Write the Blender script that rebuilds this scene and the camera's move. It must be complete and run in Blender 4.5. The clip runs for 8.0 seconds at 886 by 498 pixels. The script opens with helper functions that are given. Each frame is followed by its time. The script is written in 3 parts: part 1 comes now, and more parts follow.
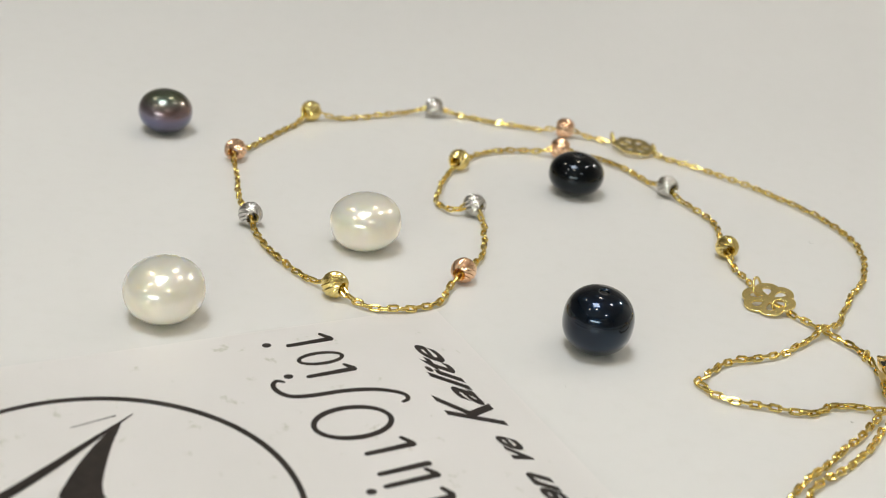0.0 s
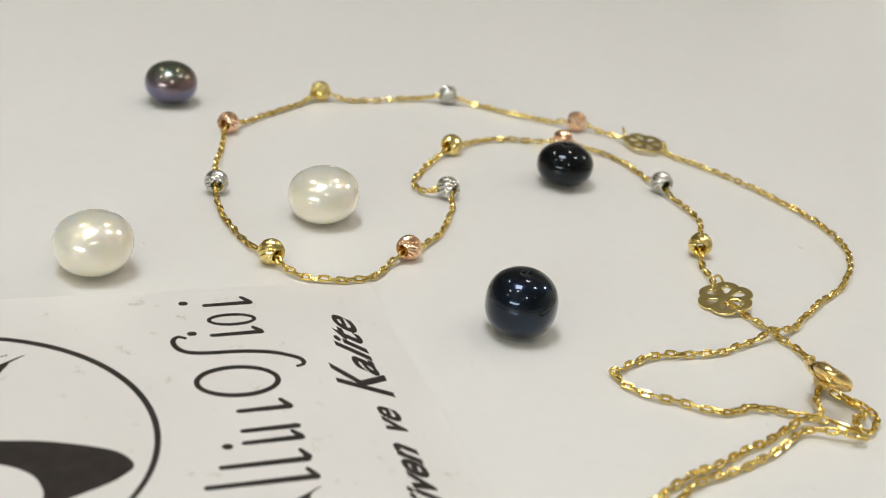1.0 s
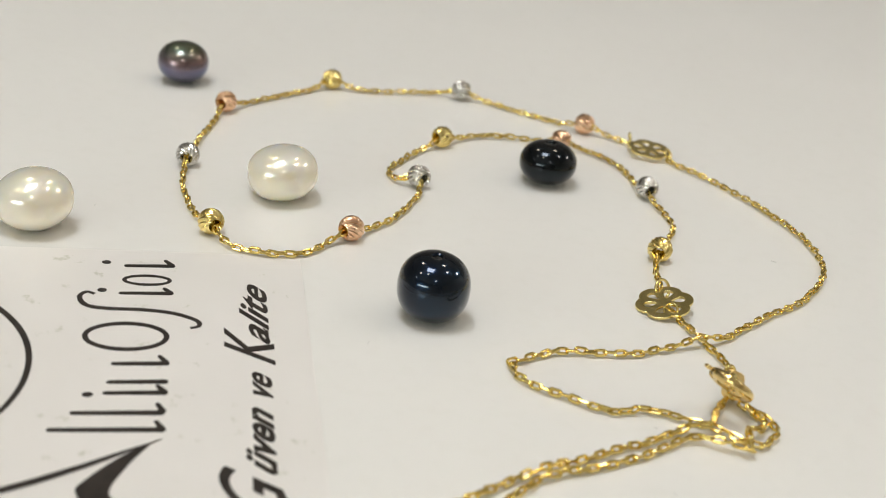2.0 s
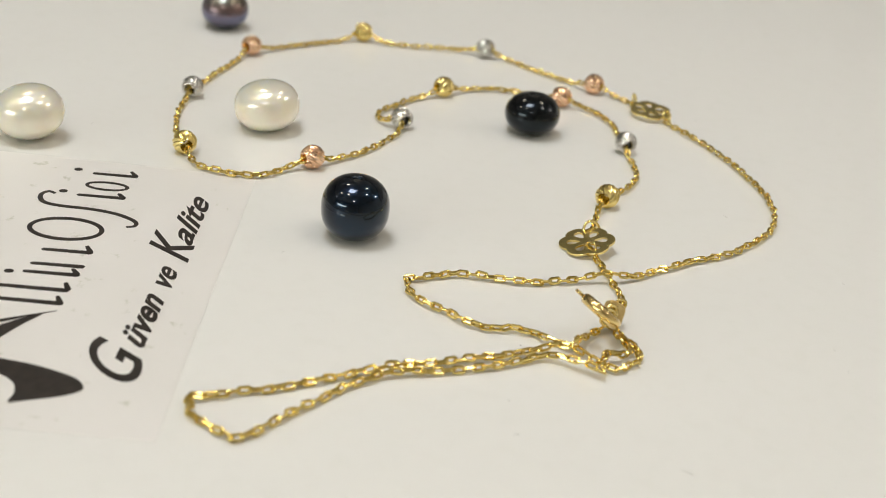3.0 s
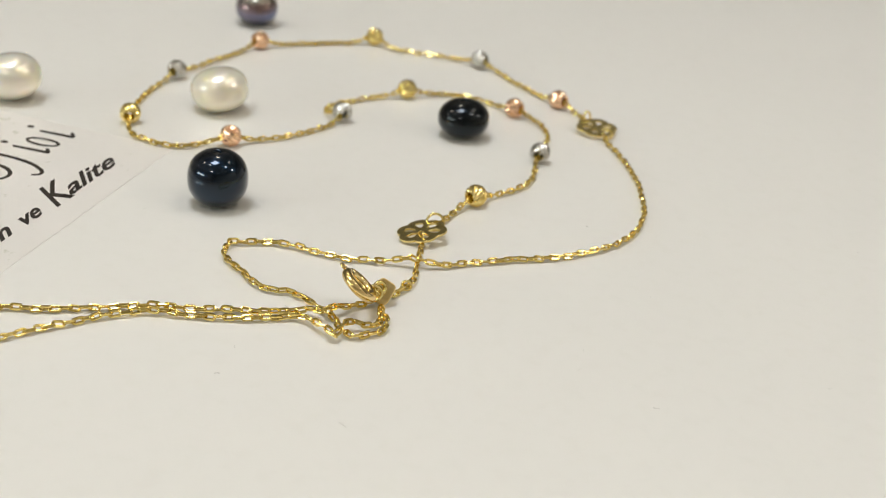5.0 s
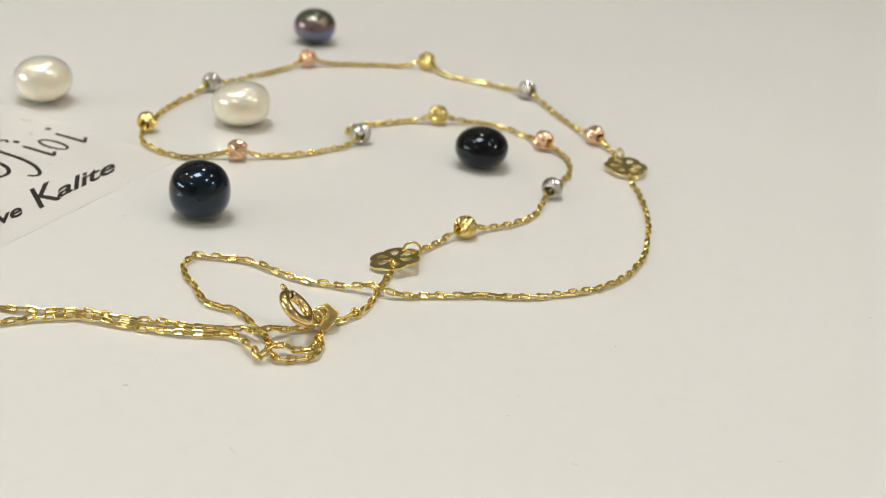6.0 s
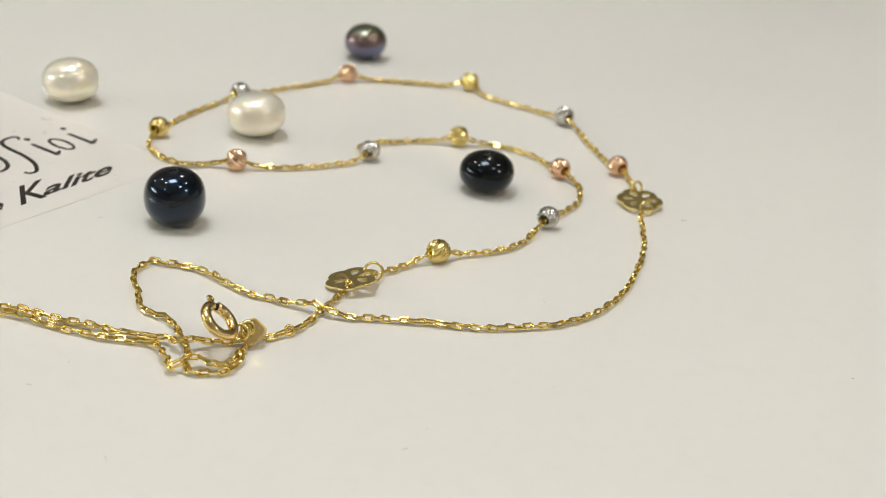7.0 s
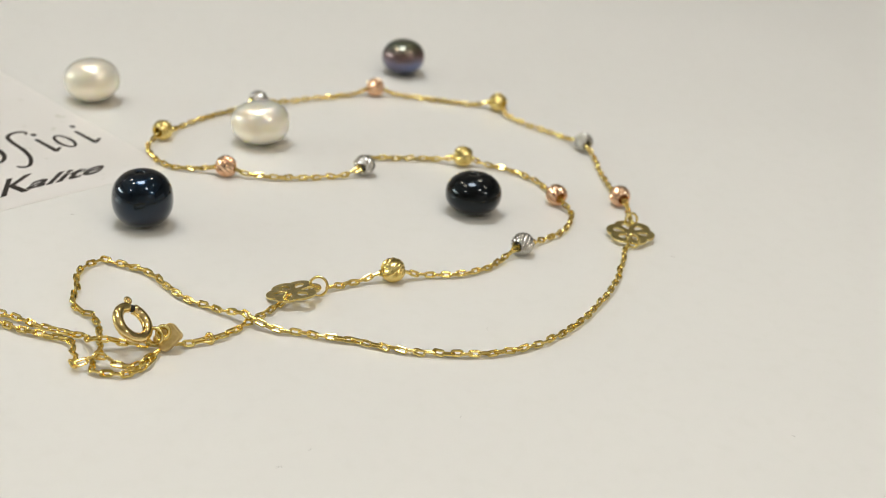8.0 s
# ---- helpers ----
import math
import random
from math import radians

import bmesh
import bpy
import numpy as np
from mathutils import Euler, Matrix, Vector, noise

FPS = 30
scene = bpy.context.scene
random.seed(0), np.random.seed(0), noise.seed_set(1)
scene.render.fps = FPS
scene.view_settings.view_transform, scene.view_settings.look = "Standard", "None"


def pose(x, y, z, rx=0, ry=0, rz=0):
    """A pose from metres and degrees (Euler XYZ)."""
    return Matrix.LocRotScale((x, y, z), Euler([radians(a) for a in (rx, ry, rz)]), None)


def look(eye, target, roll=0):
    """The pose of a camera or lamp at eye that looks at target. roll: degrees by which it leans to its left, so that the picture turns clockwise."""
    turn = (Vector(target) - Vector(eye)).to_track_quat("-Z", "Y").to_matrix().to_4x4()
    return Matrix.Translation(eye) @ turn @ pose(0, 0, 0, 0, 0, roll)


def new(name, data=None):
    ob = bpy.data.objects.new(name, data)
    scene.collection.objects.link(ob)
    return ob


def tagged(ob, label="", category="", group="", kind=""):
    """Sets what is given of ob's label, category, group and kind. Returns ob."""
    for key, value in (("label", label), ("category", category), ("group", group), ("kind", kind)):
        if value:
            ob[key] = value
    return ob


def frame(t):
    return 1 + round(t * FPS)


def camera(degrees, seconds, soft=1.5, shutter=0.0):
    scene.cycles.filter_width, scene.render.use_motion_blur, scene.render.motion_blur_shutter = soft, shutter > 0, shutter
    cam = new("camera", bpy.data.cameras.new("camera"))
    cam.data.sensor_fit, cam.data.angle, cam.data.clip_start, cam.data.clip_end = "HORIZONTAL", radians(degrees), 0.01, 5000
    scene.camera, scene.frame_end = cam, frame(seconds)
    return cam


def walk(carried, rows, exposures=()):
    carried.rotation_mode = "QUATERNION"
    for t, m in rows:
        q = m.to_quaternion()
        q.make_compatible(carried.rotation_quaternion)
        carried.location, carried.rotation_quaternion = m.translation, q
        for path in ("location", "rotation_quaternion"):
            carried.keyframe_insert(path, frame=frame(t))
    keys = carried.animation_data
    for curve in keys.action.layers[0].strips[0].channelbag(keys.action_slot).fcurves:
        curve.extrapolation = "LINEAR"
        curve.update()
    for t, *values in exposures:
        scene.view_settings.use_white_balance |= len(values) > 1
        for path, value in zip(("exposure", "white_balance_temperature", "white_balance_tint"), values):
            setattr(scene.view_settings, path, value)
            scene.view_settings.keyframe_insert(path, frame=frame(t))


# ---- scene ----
CM = 0.01


def cm(*v):
    return Vector(v) * CM


# ---- camera and its path (centimetres) ----
cam = camera(37.48, 8.0, soft=0.6)
PATH = [
    (0, (-1.834, -12.700, 6.956), (-1.765, -1.840, 1.850), 6.96),
    (0.5, (-0.516, -12.588, 6.837), (-1.225, -1.750, 1.736), 7.09),
    (1, (0.928, -12.457, 6.762), (-0.636, -1.721, 1.634), 6.85),
    (1.5, (2.437, -12.212, 6.659), (0.052, -1.628, 1.530), 7.20),
    (1.7, (2.903, -12.044, 6.596), (0.228, -1.524, 1.481), 7.31),
    (2.8, (6.514, -11.468, 6.648), (1.769, -1.758, 1.433), 6.66),
    (3, (7.235, -11.465, 6.611), (2.221, -1.941, 1.306), 6.59),
    (3.5, (9.059, -11.292, 6.884), (3.386, -2.152, 1.566), 6.55),
    (4, (10.594, -10.827, 7.134), (4.357, -2.102, 1.752), 5.86),
    (4.5, (11.894, -10.079, 7.388), (5.056, -1.819, 2.003), 5.84),
    (5.8, (13.904, -7.104, 7.399), (5.529, -0.356, 2.076), 6.07),
    (6, (14.145, -6.597, 7.372), (5.517, -0.146, 2.087), 6.07),
    (6.5, (14.619, -5.267, 7.377), (5.454, 0.424, 2.120), 5.88),
    (7, (15.117, -3.869, 7.375), (5.520, 1.071, 2.132), 5.76),
    (7.5, (15.473, -2.528, 7.387), (5.516, 1.666, 2.164), 5.89),
    (8, (15.764, -1.118, 7.440), (5.507, 2.291, 2.228), 5.80),
]
walk(cam, [(t, look(cm(*eye), cm(*target), roll)) for t, eye, target, roll in PATH], [(0.0, -0.11, 6340, 12), (1.5, -0.08, 6390, 12.5), (3.0, -0.06, 6520, 11.5), (8.0, -0.05, 6500, 11.5)])
cam.data.dof.use_dof = True
cam.data.dof.focus_distance = 0.149
cam.data.dof.aperture_fstop = 37.0

# ---- world, lamps, exposure ----
world = bpy.data.worlds.new("world")
scene.world = world
world.use_nodes = True
world.node_tree.nodes["Background"].inputs[0].default_value = (0.05, 0.05, 0.055, 1)
world.node_tree.nodes["Background"].inputs[1].default_value = 0.2

CEIL = 1.95
WARM, COOL = (1.0, 0.85, 0.60), (1.0, 0.94, 0.83)
# x, y in metres, radius, watts, colour
LAMPS = [
    (-1.12, 0.75, 0.10, 2.7, WARM),
    (0.86, 0.40, 0.10, 3.7, COOL),
    (0.16, 1.10, 0.09, 2.4, WARM),
    (-1.24, -0.80, 0.10, 2.9, WARM),
    (-0.38, -0.76, 0.09, 2.6, WARM),
    (-2.35, -1.95, 0.10, 3.2, COOL),
    (0.74, -1.70, 0.10, 4.3, COOL),
    (1.95, 1.55, 0.14, 13.0, COOL),
]
for x, y, r, watts, colour in LAMPS:
    data = bpy.data.lights.new("lamp_light", "AREA")
    data.shape, data.size, data.energy, data.color = "DISK", 2 * r, watts, colour
    new("lamp_light", data).matrix_world = pose(x, y, CEIL - 0.035)
# square panel over the counter and the long light box on the wall: place, width, height, watts, colour
PANEL = (-0.32, -0.12, 0.52, 0.56)
BOX = ((-0.95, -3.12, 0.92), (-0.7, 0, 0.2), 1.9, 0.34)
for name, m, w, h, watts, colour in (("panel_light", pose(PANEL[0], PANEL[1], CEIL - 0.035), PANEL[2], PANEL[3], 10.5, (0.70, 0.85, 1.0)),
                                     ("box_light", look(BOX[0], BOX[1]), BOX[2], BOX[3], 12.0, (0.70, 1.0, 0.92))):
    data = bpy.data.lights.new(name, "AREA")
    data.shape, data.size, data.size_y, data.energy, data.color = "RECTANGLE", w, h, watts, colour
    new(name, data).matrix_world = m


# ---- materials ----
def material(name, colour, rough=0.5, metal=0.0, **more):
    m = bpy.data.materials.new(name)
    m.use_nodes = True
    b = m.node_tree.nodes["Principled BSDF"]
    b.inputs["Base Color"].default_value = (*colour, 1)
    b.inputs["Roughness"].default_value = rough
    b.inputs["Metallic"].default_value = metal
    for key, value in more.items():
        b.inputs[key.replace("_", " ")].default_value = value
    return m


def node(m, kind, **values):
    n = m.node_tree.nodes.new(kind)
    for key, value in values.items():
        n.inputs[key.replace("_", " ")].default_value = value
    return n


def noise_node(m, scale, detail=3.0, rough=0.55):
    n = node(m, "ShaderNodeTexNoise", Scale=scale, Detail=detail, Roughness=rough)
    c = m.node_tree.nodes.new("ShaderNodeTexCoord")
    m.node_tree.links.new(c.outputs["Object"], n.inputs["Vector"])
    return n


def ramp(m, source, stops):
    r = m.node_tree.nodes.new("ShaderNodeValToRGB")
    e = r.color_ramp.elements
    while len(e) < len(stops):
        e.new(0.5)
    for k, (at, colour) in zip(e, stops):
        k.position, k.color = at, (*colour, 1)
    m.node_tree.links.new(source, r.inputs["Fac"])
    return r


def to(m, source, socket):
    m.node_tree.links.new(source, m.node_tree.nodes["Principled BSDF"].inputs[socket])


def mixed(m, a, b, kind="MULTIPLY", amount=1.0):
    x = m.node_tree.nodes.new("ShaderNodeMixRGB")
    x.blend_type = kind
    x.inputs[0].default_value = amount
    m.node_tree.links.new(a, x.inputs[1])
    m.node_tree.links.new(b, x.inputs[2])
    return x


def bumped(m, source, strength, distance):
    b = node(m, "ShaderNodeBump", Strength=strength, Distance=distance)
    m.node_tree.links.new(source, b.inputs["Height"])
    to(m, b.outputs["Normal"], "Normal")


def rough_range(m, source, low, high):
    r = node(m, "ShaderNodeMapRange", To_Min=low, To_Max=high)
    m.node_tree.links.new(source, r.inputs["Value"])
    to(m, r.outputs["Result"], "Roughness")


# glossy white counter top: faint mottling and polishing haze
TABLE = material("white_acrylic", (0.8, 0.79, 0.77), 0.13)
broad = noise_node(TABLE, 9.0, 2.0)
fine = noise_node(TABLE, 420.0, 3.0)
tone = ramp(TABLE, broad.outputs["Fac"], [(0.3, (0.79, 0.772, 0.728)), (0.7, (0.815, 0.797, 0.752))])
grain = ramp(TABLE, fine.outputs["Fac"], [(0.30, (0.985, 0.985, 0.98)), (0.5, (1, 1, 1))])
to(TABLE, mixed(TABLE, tone.outputs[0], grain.outputs[0]).outputs[0], "Base Color")
rough_range(TABLE, noise_node(TABLE, 60.0, 4.0).outputs["Fac"], 0.08, 0.2)

# satin plastic card with smudges and small olive stains
CARD = material("card_plastic", (0.8, 0.79, 0.76), 0.32)
stain = ramp(CARD, noise_node(CARD, 330.0, 4.0, 0.6).outputs["Fac"],
             [(0.0, (0.40, 0.38, 0.30)), (0.31, (0.64, 0.62, 0.54)), (0.37, (0.79, 0.758, 0.718)), (1.0, (0.795, 0.763, 0.723))])
smudge = ramp(CARD, noise_node(CARD, 45.0, 3.0).outputs["Fac"], [(0.3, (0.95, 0.95, 0.94)), (0.7, (1, 1, 1))])
to(CARD, mixed(CARD, stain.outputs[0], smudge.outputs[0]).outputs[0], "Base Color")
rough_range(CARD, noise_node(CARD, 70.0).outputs["Fac"], 0.22, 0.42)
bumped(CARD, noise_node(CARD, 900.0, 2.0).outputs["Fac"], 0.08, 0.0002)

INK = material("black_ink", (0.018, 0.017, 0.017), 0.42)
worn = ramp(INK, noise_node(INK, 700.0, 3.0).outputs["Fac"], [(0.3, (0.034, 0.026, 0.021)), (0.7, (0.016, 0.012, 0.010))])
to(INK, worn.outputs[0], "Base Color")


def metal(name, dark, light, rough):
    m = material(name, light, rough, 1.0)
    tone = ramp(m, noise_node(m, 900.0, 2.0).outputs["Fac"], [(0.3, dark), (0.65, light)])
    to(m, tone.outputs[0], "Base Color")
    rough_range(m, noise_node(m, 1500.0, 2.0).outputs["Fac"], rough * 0.85, rough * 1.15)
    return m


GOLD = metal("yellow_gold", (0.82, 0.62, 0.20), (0.96, 0.79, 0.33), 0.18)
CHAIN_GOLD = metal("chain_gold", (0.74, 0.54, 0.15), (0.94, 0.76, 0.28), 0.20)
PLATE_GOLD = metal("brushed_gold", (0.86, 0.70, 0.28), (0.90, 0.74, 0.32), 0.24)
ROSE = metal("rose_gold", (0.86, 0.53, 0.33), (0.97, 0.68, 0.46), 0.22)
SILVER = metal("white_gold", (0.52, 0.51, 0.48), (0.70, 0.68, 0.64), 0.24)
CLASP_GOLD = metal("deep_gold", (0.76, 0.55, 0.21), (0.91, 0.71, 0.33), 0.12)
SATIN_GOLD = metal("satin_gold", (0.72, 0.52, 0.20), (0.88, 0.69, 0.32), 0.36)
# near-black colour for the shade inside drill holes and the clasp's open end
RECESS_SHADE = material("recess_shade", (0.02, 0.018, 0.015), 0.7)


def pearl_material(name, stops, rough, film, coat, **more):
    """Nacre: broad gloss under a sharp coat, interference film, colour drifting over the surface."""
    m = material(name, stops[-1][1], rough, **more)
    b = m.node_tree.nodes["Principled BSDF"]
    drift = noise_node(m, 170.0, 2.0)
    to(m, ramp(m, drift.outputs["Fac"], stops).outputs[0], "Base Color")
    b.inputs["Thin Film Thickness"].default_value = film
    b.inputs["Thin Film IOR"].default_value = 1.5
    b.inputs["Coat Weight"].default_value = coat
    if "Coat_Roughness" not in more:
        b.inputs["Coat Roughness"].default_value = 0.05
    bumped(m, noise_node(m, 500.0, 2.0).outputs["Fac"], 0.05, 0.0002)
    return m


WHITE_PEARL = pearl_material("white_nacre", [(0.3, (0.95, 0.885, 0.70)), (0.5, (0.96, 0.86, 0.74)), (0.7, (0.94, 0.895, 0.73))], 0.24, 0.0, 1.0,
                             Metallic=0.34, IOR=1.6, Subsurface_Weight=0.9, Subsurface_Scale=0.006, Subsurface_Radius=(1.0, 0.85, 0.6), Coat_Roughness=0.09, Coat_IOR=1.5)
BLUE_PEARL = pearl_material("midnight_blue_nacre", [(0.3, (0.0015, 0.006, 0.018)), (0.7, (0.0032, 0.018, 0.038))], 0.22, 0.0, 0.9, Metallic=0.9, Coat_Roughness=0.03, Coat_IOR=1.45)
BLACK_PEARL = pearl_material("black_nacre", [(0.3, (0.003, 0.005, 0.008)), (0.7, (0.005, 0.010, 0.014))], 0.2, 0.0, 0.7, Metallic=0.9, Coat_Roughness=0.03, Coat_IOR=1.4)
PEACOCK_PEARL = pearl_material("peacock_nacre", [(0.3, (0.2, 0.1, 0.1)), (0.7, (0.1, 0.1, 0.2))], 0.24, 0.0, 0.7, Metallic=0.8, Coat_Roughness=0.05)
# the peacock pearl turns from violet at its base over rose brown to green at its crown
coord = PEACOCK_PEARL.node_tree.nodes.new("ShaderNodeTexCoord")
split = PEACOCK_PEARL.node_tree.nodes.new("ShaderNodeSeparateXYZ")
PEACOCK_PEARL.node_tree.links.new(coord.outputs["Generated"], split.inputs[0])
bands = ramp(PEACOCK_PEARL, split.outputs["Z"], [(0.0, (0.05, 0.065, 0.12)), (0.40, (0.14, 0.155, 0.26)), (0.66, (0.27, 0.19, 0.18)), (0.92, (0.16, 0.19, 0.12))])
veil = ramp(PEACOCK_PEARL, noise_node(PEACOCK_PEARL, 150.0, 1.0).outputs["Fac"], [(0.35, (0.75, 0.85, 1.0)), (0.65, (1.0, 0.82, 0.75))])
to(PEACOCK_PEARL, mixed(PEACOCK_PEARL, bands.outputs[0], veil.outputs[0]).outputs[0], "Base Color")

WALL = material("pale_wall_paint", (0.76, 0.73, 0.67), 0.7)
to(WALL, ramp(WALL, noise_node(WALL, 1.2).outputs["Fac"], [(0.3, (0.72, 0.69, 0.63)), (0.7, (0.79, 0.76, 0.70))]).outputs[0], "Base Color")
# for two unseen walls, toned grey to darken what the counter top mirrors
DIMMING_WALL = material("reflection_dimming_wall", (0.32, 0.31, 0.30), 0.7)
to(DIMMING_WALL, ramp(DIMMING_WALL, noise_node(DIMMING_WALL, 1.2).outputs["Fac"], [(0.3, (0.29, 0.28, 0.27)), (0.7, (0.35, 0.34, 0.33))]).outputs[0], "Base Color")
CEILING = material("white_ceiling_paint", (0.80, 0.79, 0.77), 0.8)
FLOOR = material("beige_floor", (0.32, 0.28, 0.23), 0.4)
to(FLOOR, ramp(FLOOR, noise_node(FLOOR, 3.0).outputs["Fac"], [(0.3, (0.28, 0.24, 0.20)), (0.7, (0.36, 0.31, 0.26))]).outputs[0], "Base Color")
LAMP_BODY = material("lamp_body", (0.7, 0.7, 0.7), 0.4)
LAMP_GLOW = material("lamp_glow", (0.9, 0.9, 0.9), 0.4, Emission_Color=(1, 0.95, 0.88, 1), Emission_Strength=8.0)
DUST = material("dust_fibre", (0.58, 0.56, 0.52), 0.8)


# ---- mesh helpers ----
def mesh_of(name, bm, mat, smooth=False):
    me = bpy.data.meshes.new(name)
    bmesh.ops.recalc_face_normals(bm, faces=bm.faces)
    bm.to_mesh(me)
    bm.free()
    for mt in mat if isinstance(mat, (list, tuple)) else [mat]:
        me.materials.append(mt)
    for p in me.polygons:
        p.use_smooth = smooth
    return me


def part(name, data, mat, parent=None, label="", m=None, smooth=False):
    """One mesh object, under a thing or a part; data is a bmesh or a finished mesh."""
    me = mesh_of(name, data, mat, smooth) if isinstance(data, bmesh.types.BMesh) else data
    ob = new(name, me)
    if parent is not None:
        ob.parent = parent
    if m is not None:
        ob.matrix_basis = m
    return tagged(ob, label)


def box(x0, x1, y0, y1, z0, z1, bevel=0.0, segments=2):
    bm = bmesh.new()
    bmesh.ops.create_cube(bm, size=1)
    bmesh.ops.transform(bm, verts=bm.verts, matrix=Matrix.Translation(((x0 + x1) / 2, (y0 + y1) / 2, (z0 + z1) / 2))
                        @ Matrix.Diagonal((x1 - x0, y1 - y0, z1 - z0, 1)))
    if bevel:
        bmesh.ops.bevel(bm, geom=bm.edges, offset=bevel, segments=segments, profile=0.5, affect="EDGES")
    return bm


def lathe(profile, n):
    """Turns (radius, height) pairs round z; a radius of 0 closes to a point."""
    bm = bmesh.new()
    rings = []
    for r, z in profile:
        if r <= 0:
            rings.append([bm.verts.new((0, 0, z))])
        else:
            rings.append([bm.verts.new((r * math.cos(2 * math.pi * k / n), r * math.sin(2 * math.pi * k / n), z)) for k in range(n)])
    for a, b in zip(rings, rings[1:]):
        for k in range(n):
            j = (k + 1) % n
            q = [a[k % len(a)], a[j % len(a)], b[j % len(b)], b[k % len(b)]]
            q = [v for i, v in enumerate(q) if v not in q[:i]]
            if len(q) > 2:
                bm.faces.new(q)
    return bm


def tube(points, r, sides=8, closed=False):
    """A round wire along points."""
    bm = bmesh.new()
    pts = [Vector(p) for p in points]
    n, rings, side = len(pts), [], None
    for i, p in enumerate(pts):
        a, b = (pts[i - 1], pts[(i + 1) % n]) if closed else (pts[max(i - 1, 0)], pts[min(i + 1, n - 1)])
        t = (b - a).normalized()
        if side is None:
            side = t.orthogonal().normalized()
        side = (side - t * side.dot(t)).normalized()
        up = t.cross(side)
        rings.append([bm.verts.new(p + r * (math.cos(2 * math.pi * k / sides) * side + math.sin(2 * math.pi * k / sides) * up)) for k in range(sides)])
    for i in range(n if closed else n - 1):
        a, b = rings[i], rings[(i + 1) % n]
        for k in range(sides):
            j = (k + 1) % sides
            bm.faces.new((a[k], a[j], b[j], b[k]))
    if not closed:
        bm.faces.new(rings[0])
        bm.faces.new(rings[-1])
    return bm


def ring_points(r, n, start=0.0, turn=2 * math.pi):
    return [(r * math.cos(start + turn * k / n), r * math.sin(start + turn * k / n), 0) for k in range(n + (turn < 6.28))]


def flat_shape(outlines, thick, bevel=0.0):
    """A plate cut from closed outlines, the inner ones being holes. Metres; base at z 0."""
    cu = bpy.data.curves.new("shape", "CURVE")
    cu.dimensions, cu.fill_mode, cu.extrude, cu.bevel_depth, cu.bevel_resolution = "2D", "BOTH", thick / 2 - bevel, bevel, 1
    for pts in outlines:
        s = cu.splines.new("POLY")
        s.points.add(len(pts) - 1)
        for k, (x, y) in zip(s.points, pts):
            k.co = (x, y, 0, 1)
        s.use_cyclic_u = True
    return solid(cu, thick / 2)


def solid(cu, lift):
    ob = bpy.data.objects.new("shape", cu)
    scene.collection.objects.link(ob)
    me = bpy.data.meshes.new_from_object(ob.evaluated_get(bpy.context.evaluated_depsgraph_get()))
    bpy.data.objects.remove(ob)
    bpy.data.curves.remove(cu)
    bm = bmesh.new()
    bm.from_mesh(me)
    bpy.data.meshes.remove(me)
    bmesh.ops.translate(bm, verts=bm.verts, vec=(0, 0, lift))
    return bm


def smooth_line(points, closed=False, steps=10):
    """Catmull-Rom through the points."""
    pts = [Vector(p) for p in points]
    n, out = len(pts), []
    for i in range(n if closed else n - 1):
        p = [pts[(i + k) % n] if closed else pts[min(max(i + k, 0), n - 1)] for k in (-1, 0, 1, 2)]
        for s in range(steps):
            t = s / steps
            out.append(0.5 * (2 * p[1] + (p[2] - p[0]) * t + (2 * p[0] - 5 * p[1] + 4 * p[2] - p[3]) * t * t + (3 * p[1] - p[0] - 3 * p[2] + p[3]) * t**3))
    return out if closed else out + [pts[-1]]


# ---- room and counter ----
def setting(name, bm, mat, label):
    return tagged(part(name, bm, mat), label, name.split("_")[0], kind="structure")


X0, X1, Y0, Y1, LOW = -2.8, 2.8, -3.2, 2.6, -0.92
setting("floor", box(X0, X1, Y0, Y1, LOW - 0.1, LOW), FLOOR, "beige shop floor under the counter")
setting("ceiling", box(X0, X1, Y0, Y1, CEIL, CEIL + 0.1), CEILING, "white painted ceiling carrying round lamps")
setting("wall_north", box(X0, X1, Y1, Y1 + 0.1, LOW, CEIL), DIMMING_WALL, "unseen wall toned grey to dim the counter's reflections")
setting("wall_south", box(X0, X1, Y0 - 0.1, Y0, LOW, CEIL), WALL, "pale painted wall of the shop")
setting("wall_east", box(X1, X1 + 0.1, Y0, Y1, LOW, CEIL), WALL, "pale painted wall of the shop")
setting("wall_west", box(X0 - 0.1, X0, Y0, Y1, LOW, CEIL), DIMMING_WALL, "unseen wall toned grey to dim the counter's reflections")


def ceiling_lamp(x, y, r):
    lamp = tagged(new("ceiling_lamp"), "round ceiling lamp with a white rim, switched on", "lamp", "ceiling lamps")
    lamp.matrix_basis = pose(x, y, CEIL)
    part("rim", lathe([(r * 1.02, 0), (r * 1.12, 0), (r * 1.12, -0.03), (r * 1.02, -0.03), (r * 1.02, 0)], 40), LAMP_BODY, lamp)
    part("diffuser", lathe([(0, -0.02), (r, -0.02), (r, -0.005), (0, -0.005)], 40), LAMP_GLOW, lamp)


for x, y, r, watts, colour in LAMPS:
    ceiling_lamp(x, y, r)

ceiling_panel = tagged(new("ceiling_panel"), "square white ceiling light panel, switched on", "lamp")
ceiling_panel.matrix_basis = pose(PANEL[0], PANEL[1], CEIL)
pw, ph = PANEL[2] / 2, PANEL[3] / 2
part("diffuser", box(-pw, pw, -ph, ph, -0.02, -0.006), LAMP_GLOW, ceiling_panel)
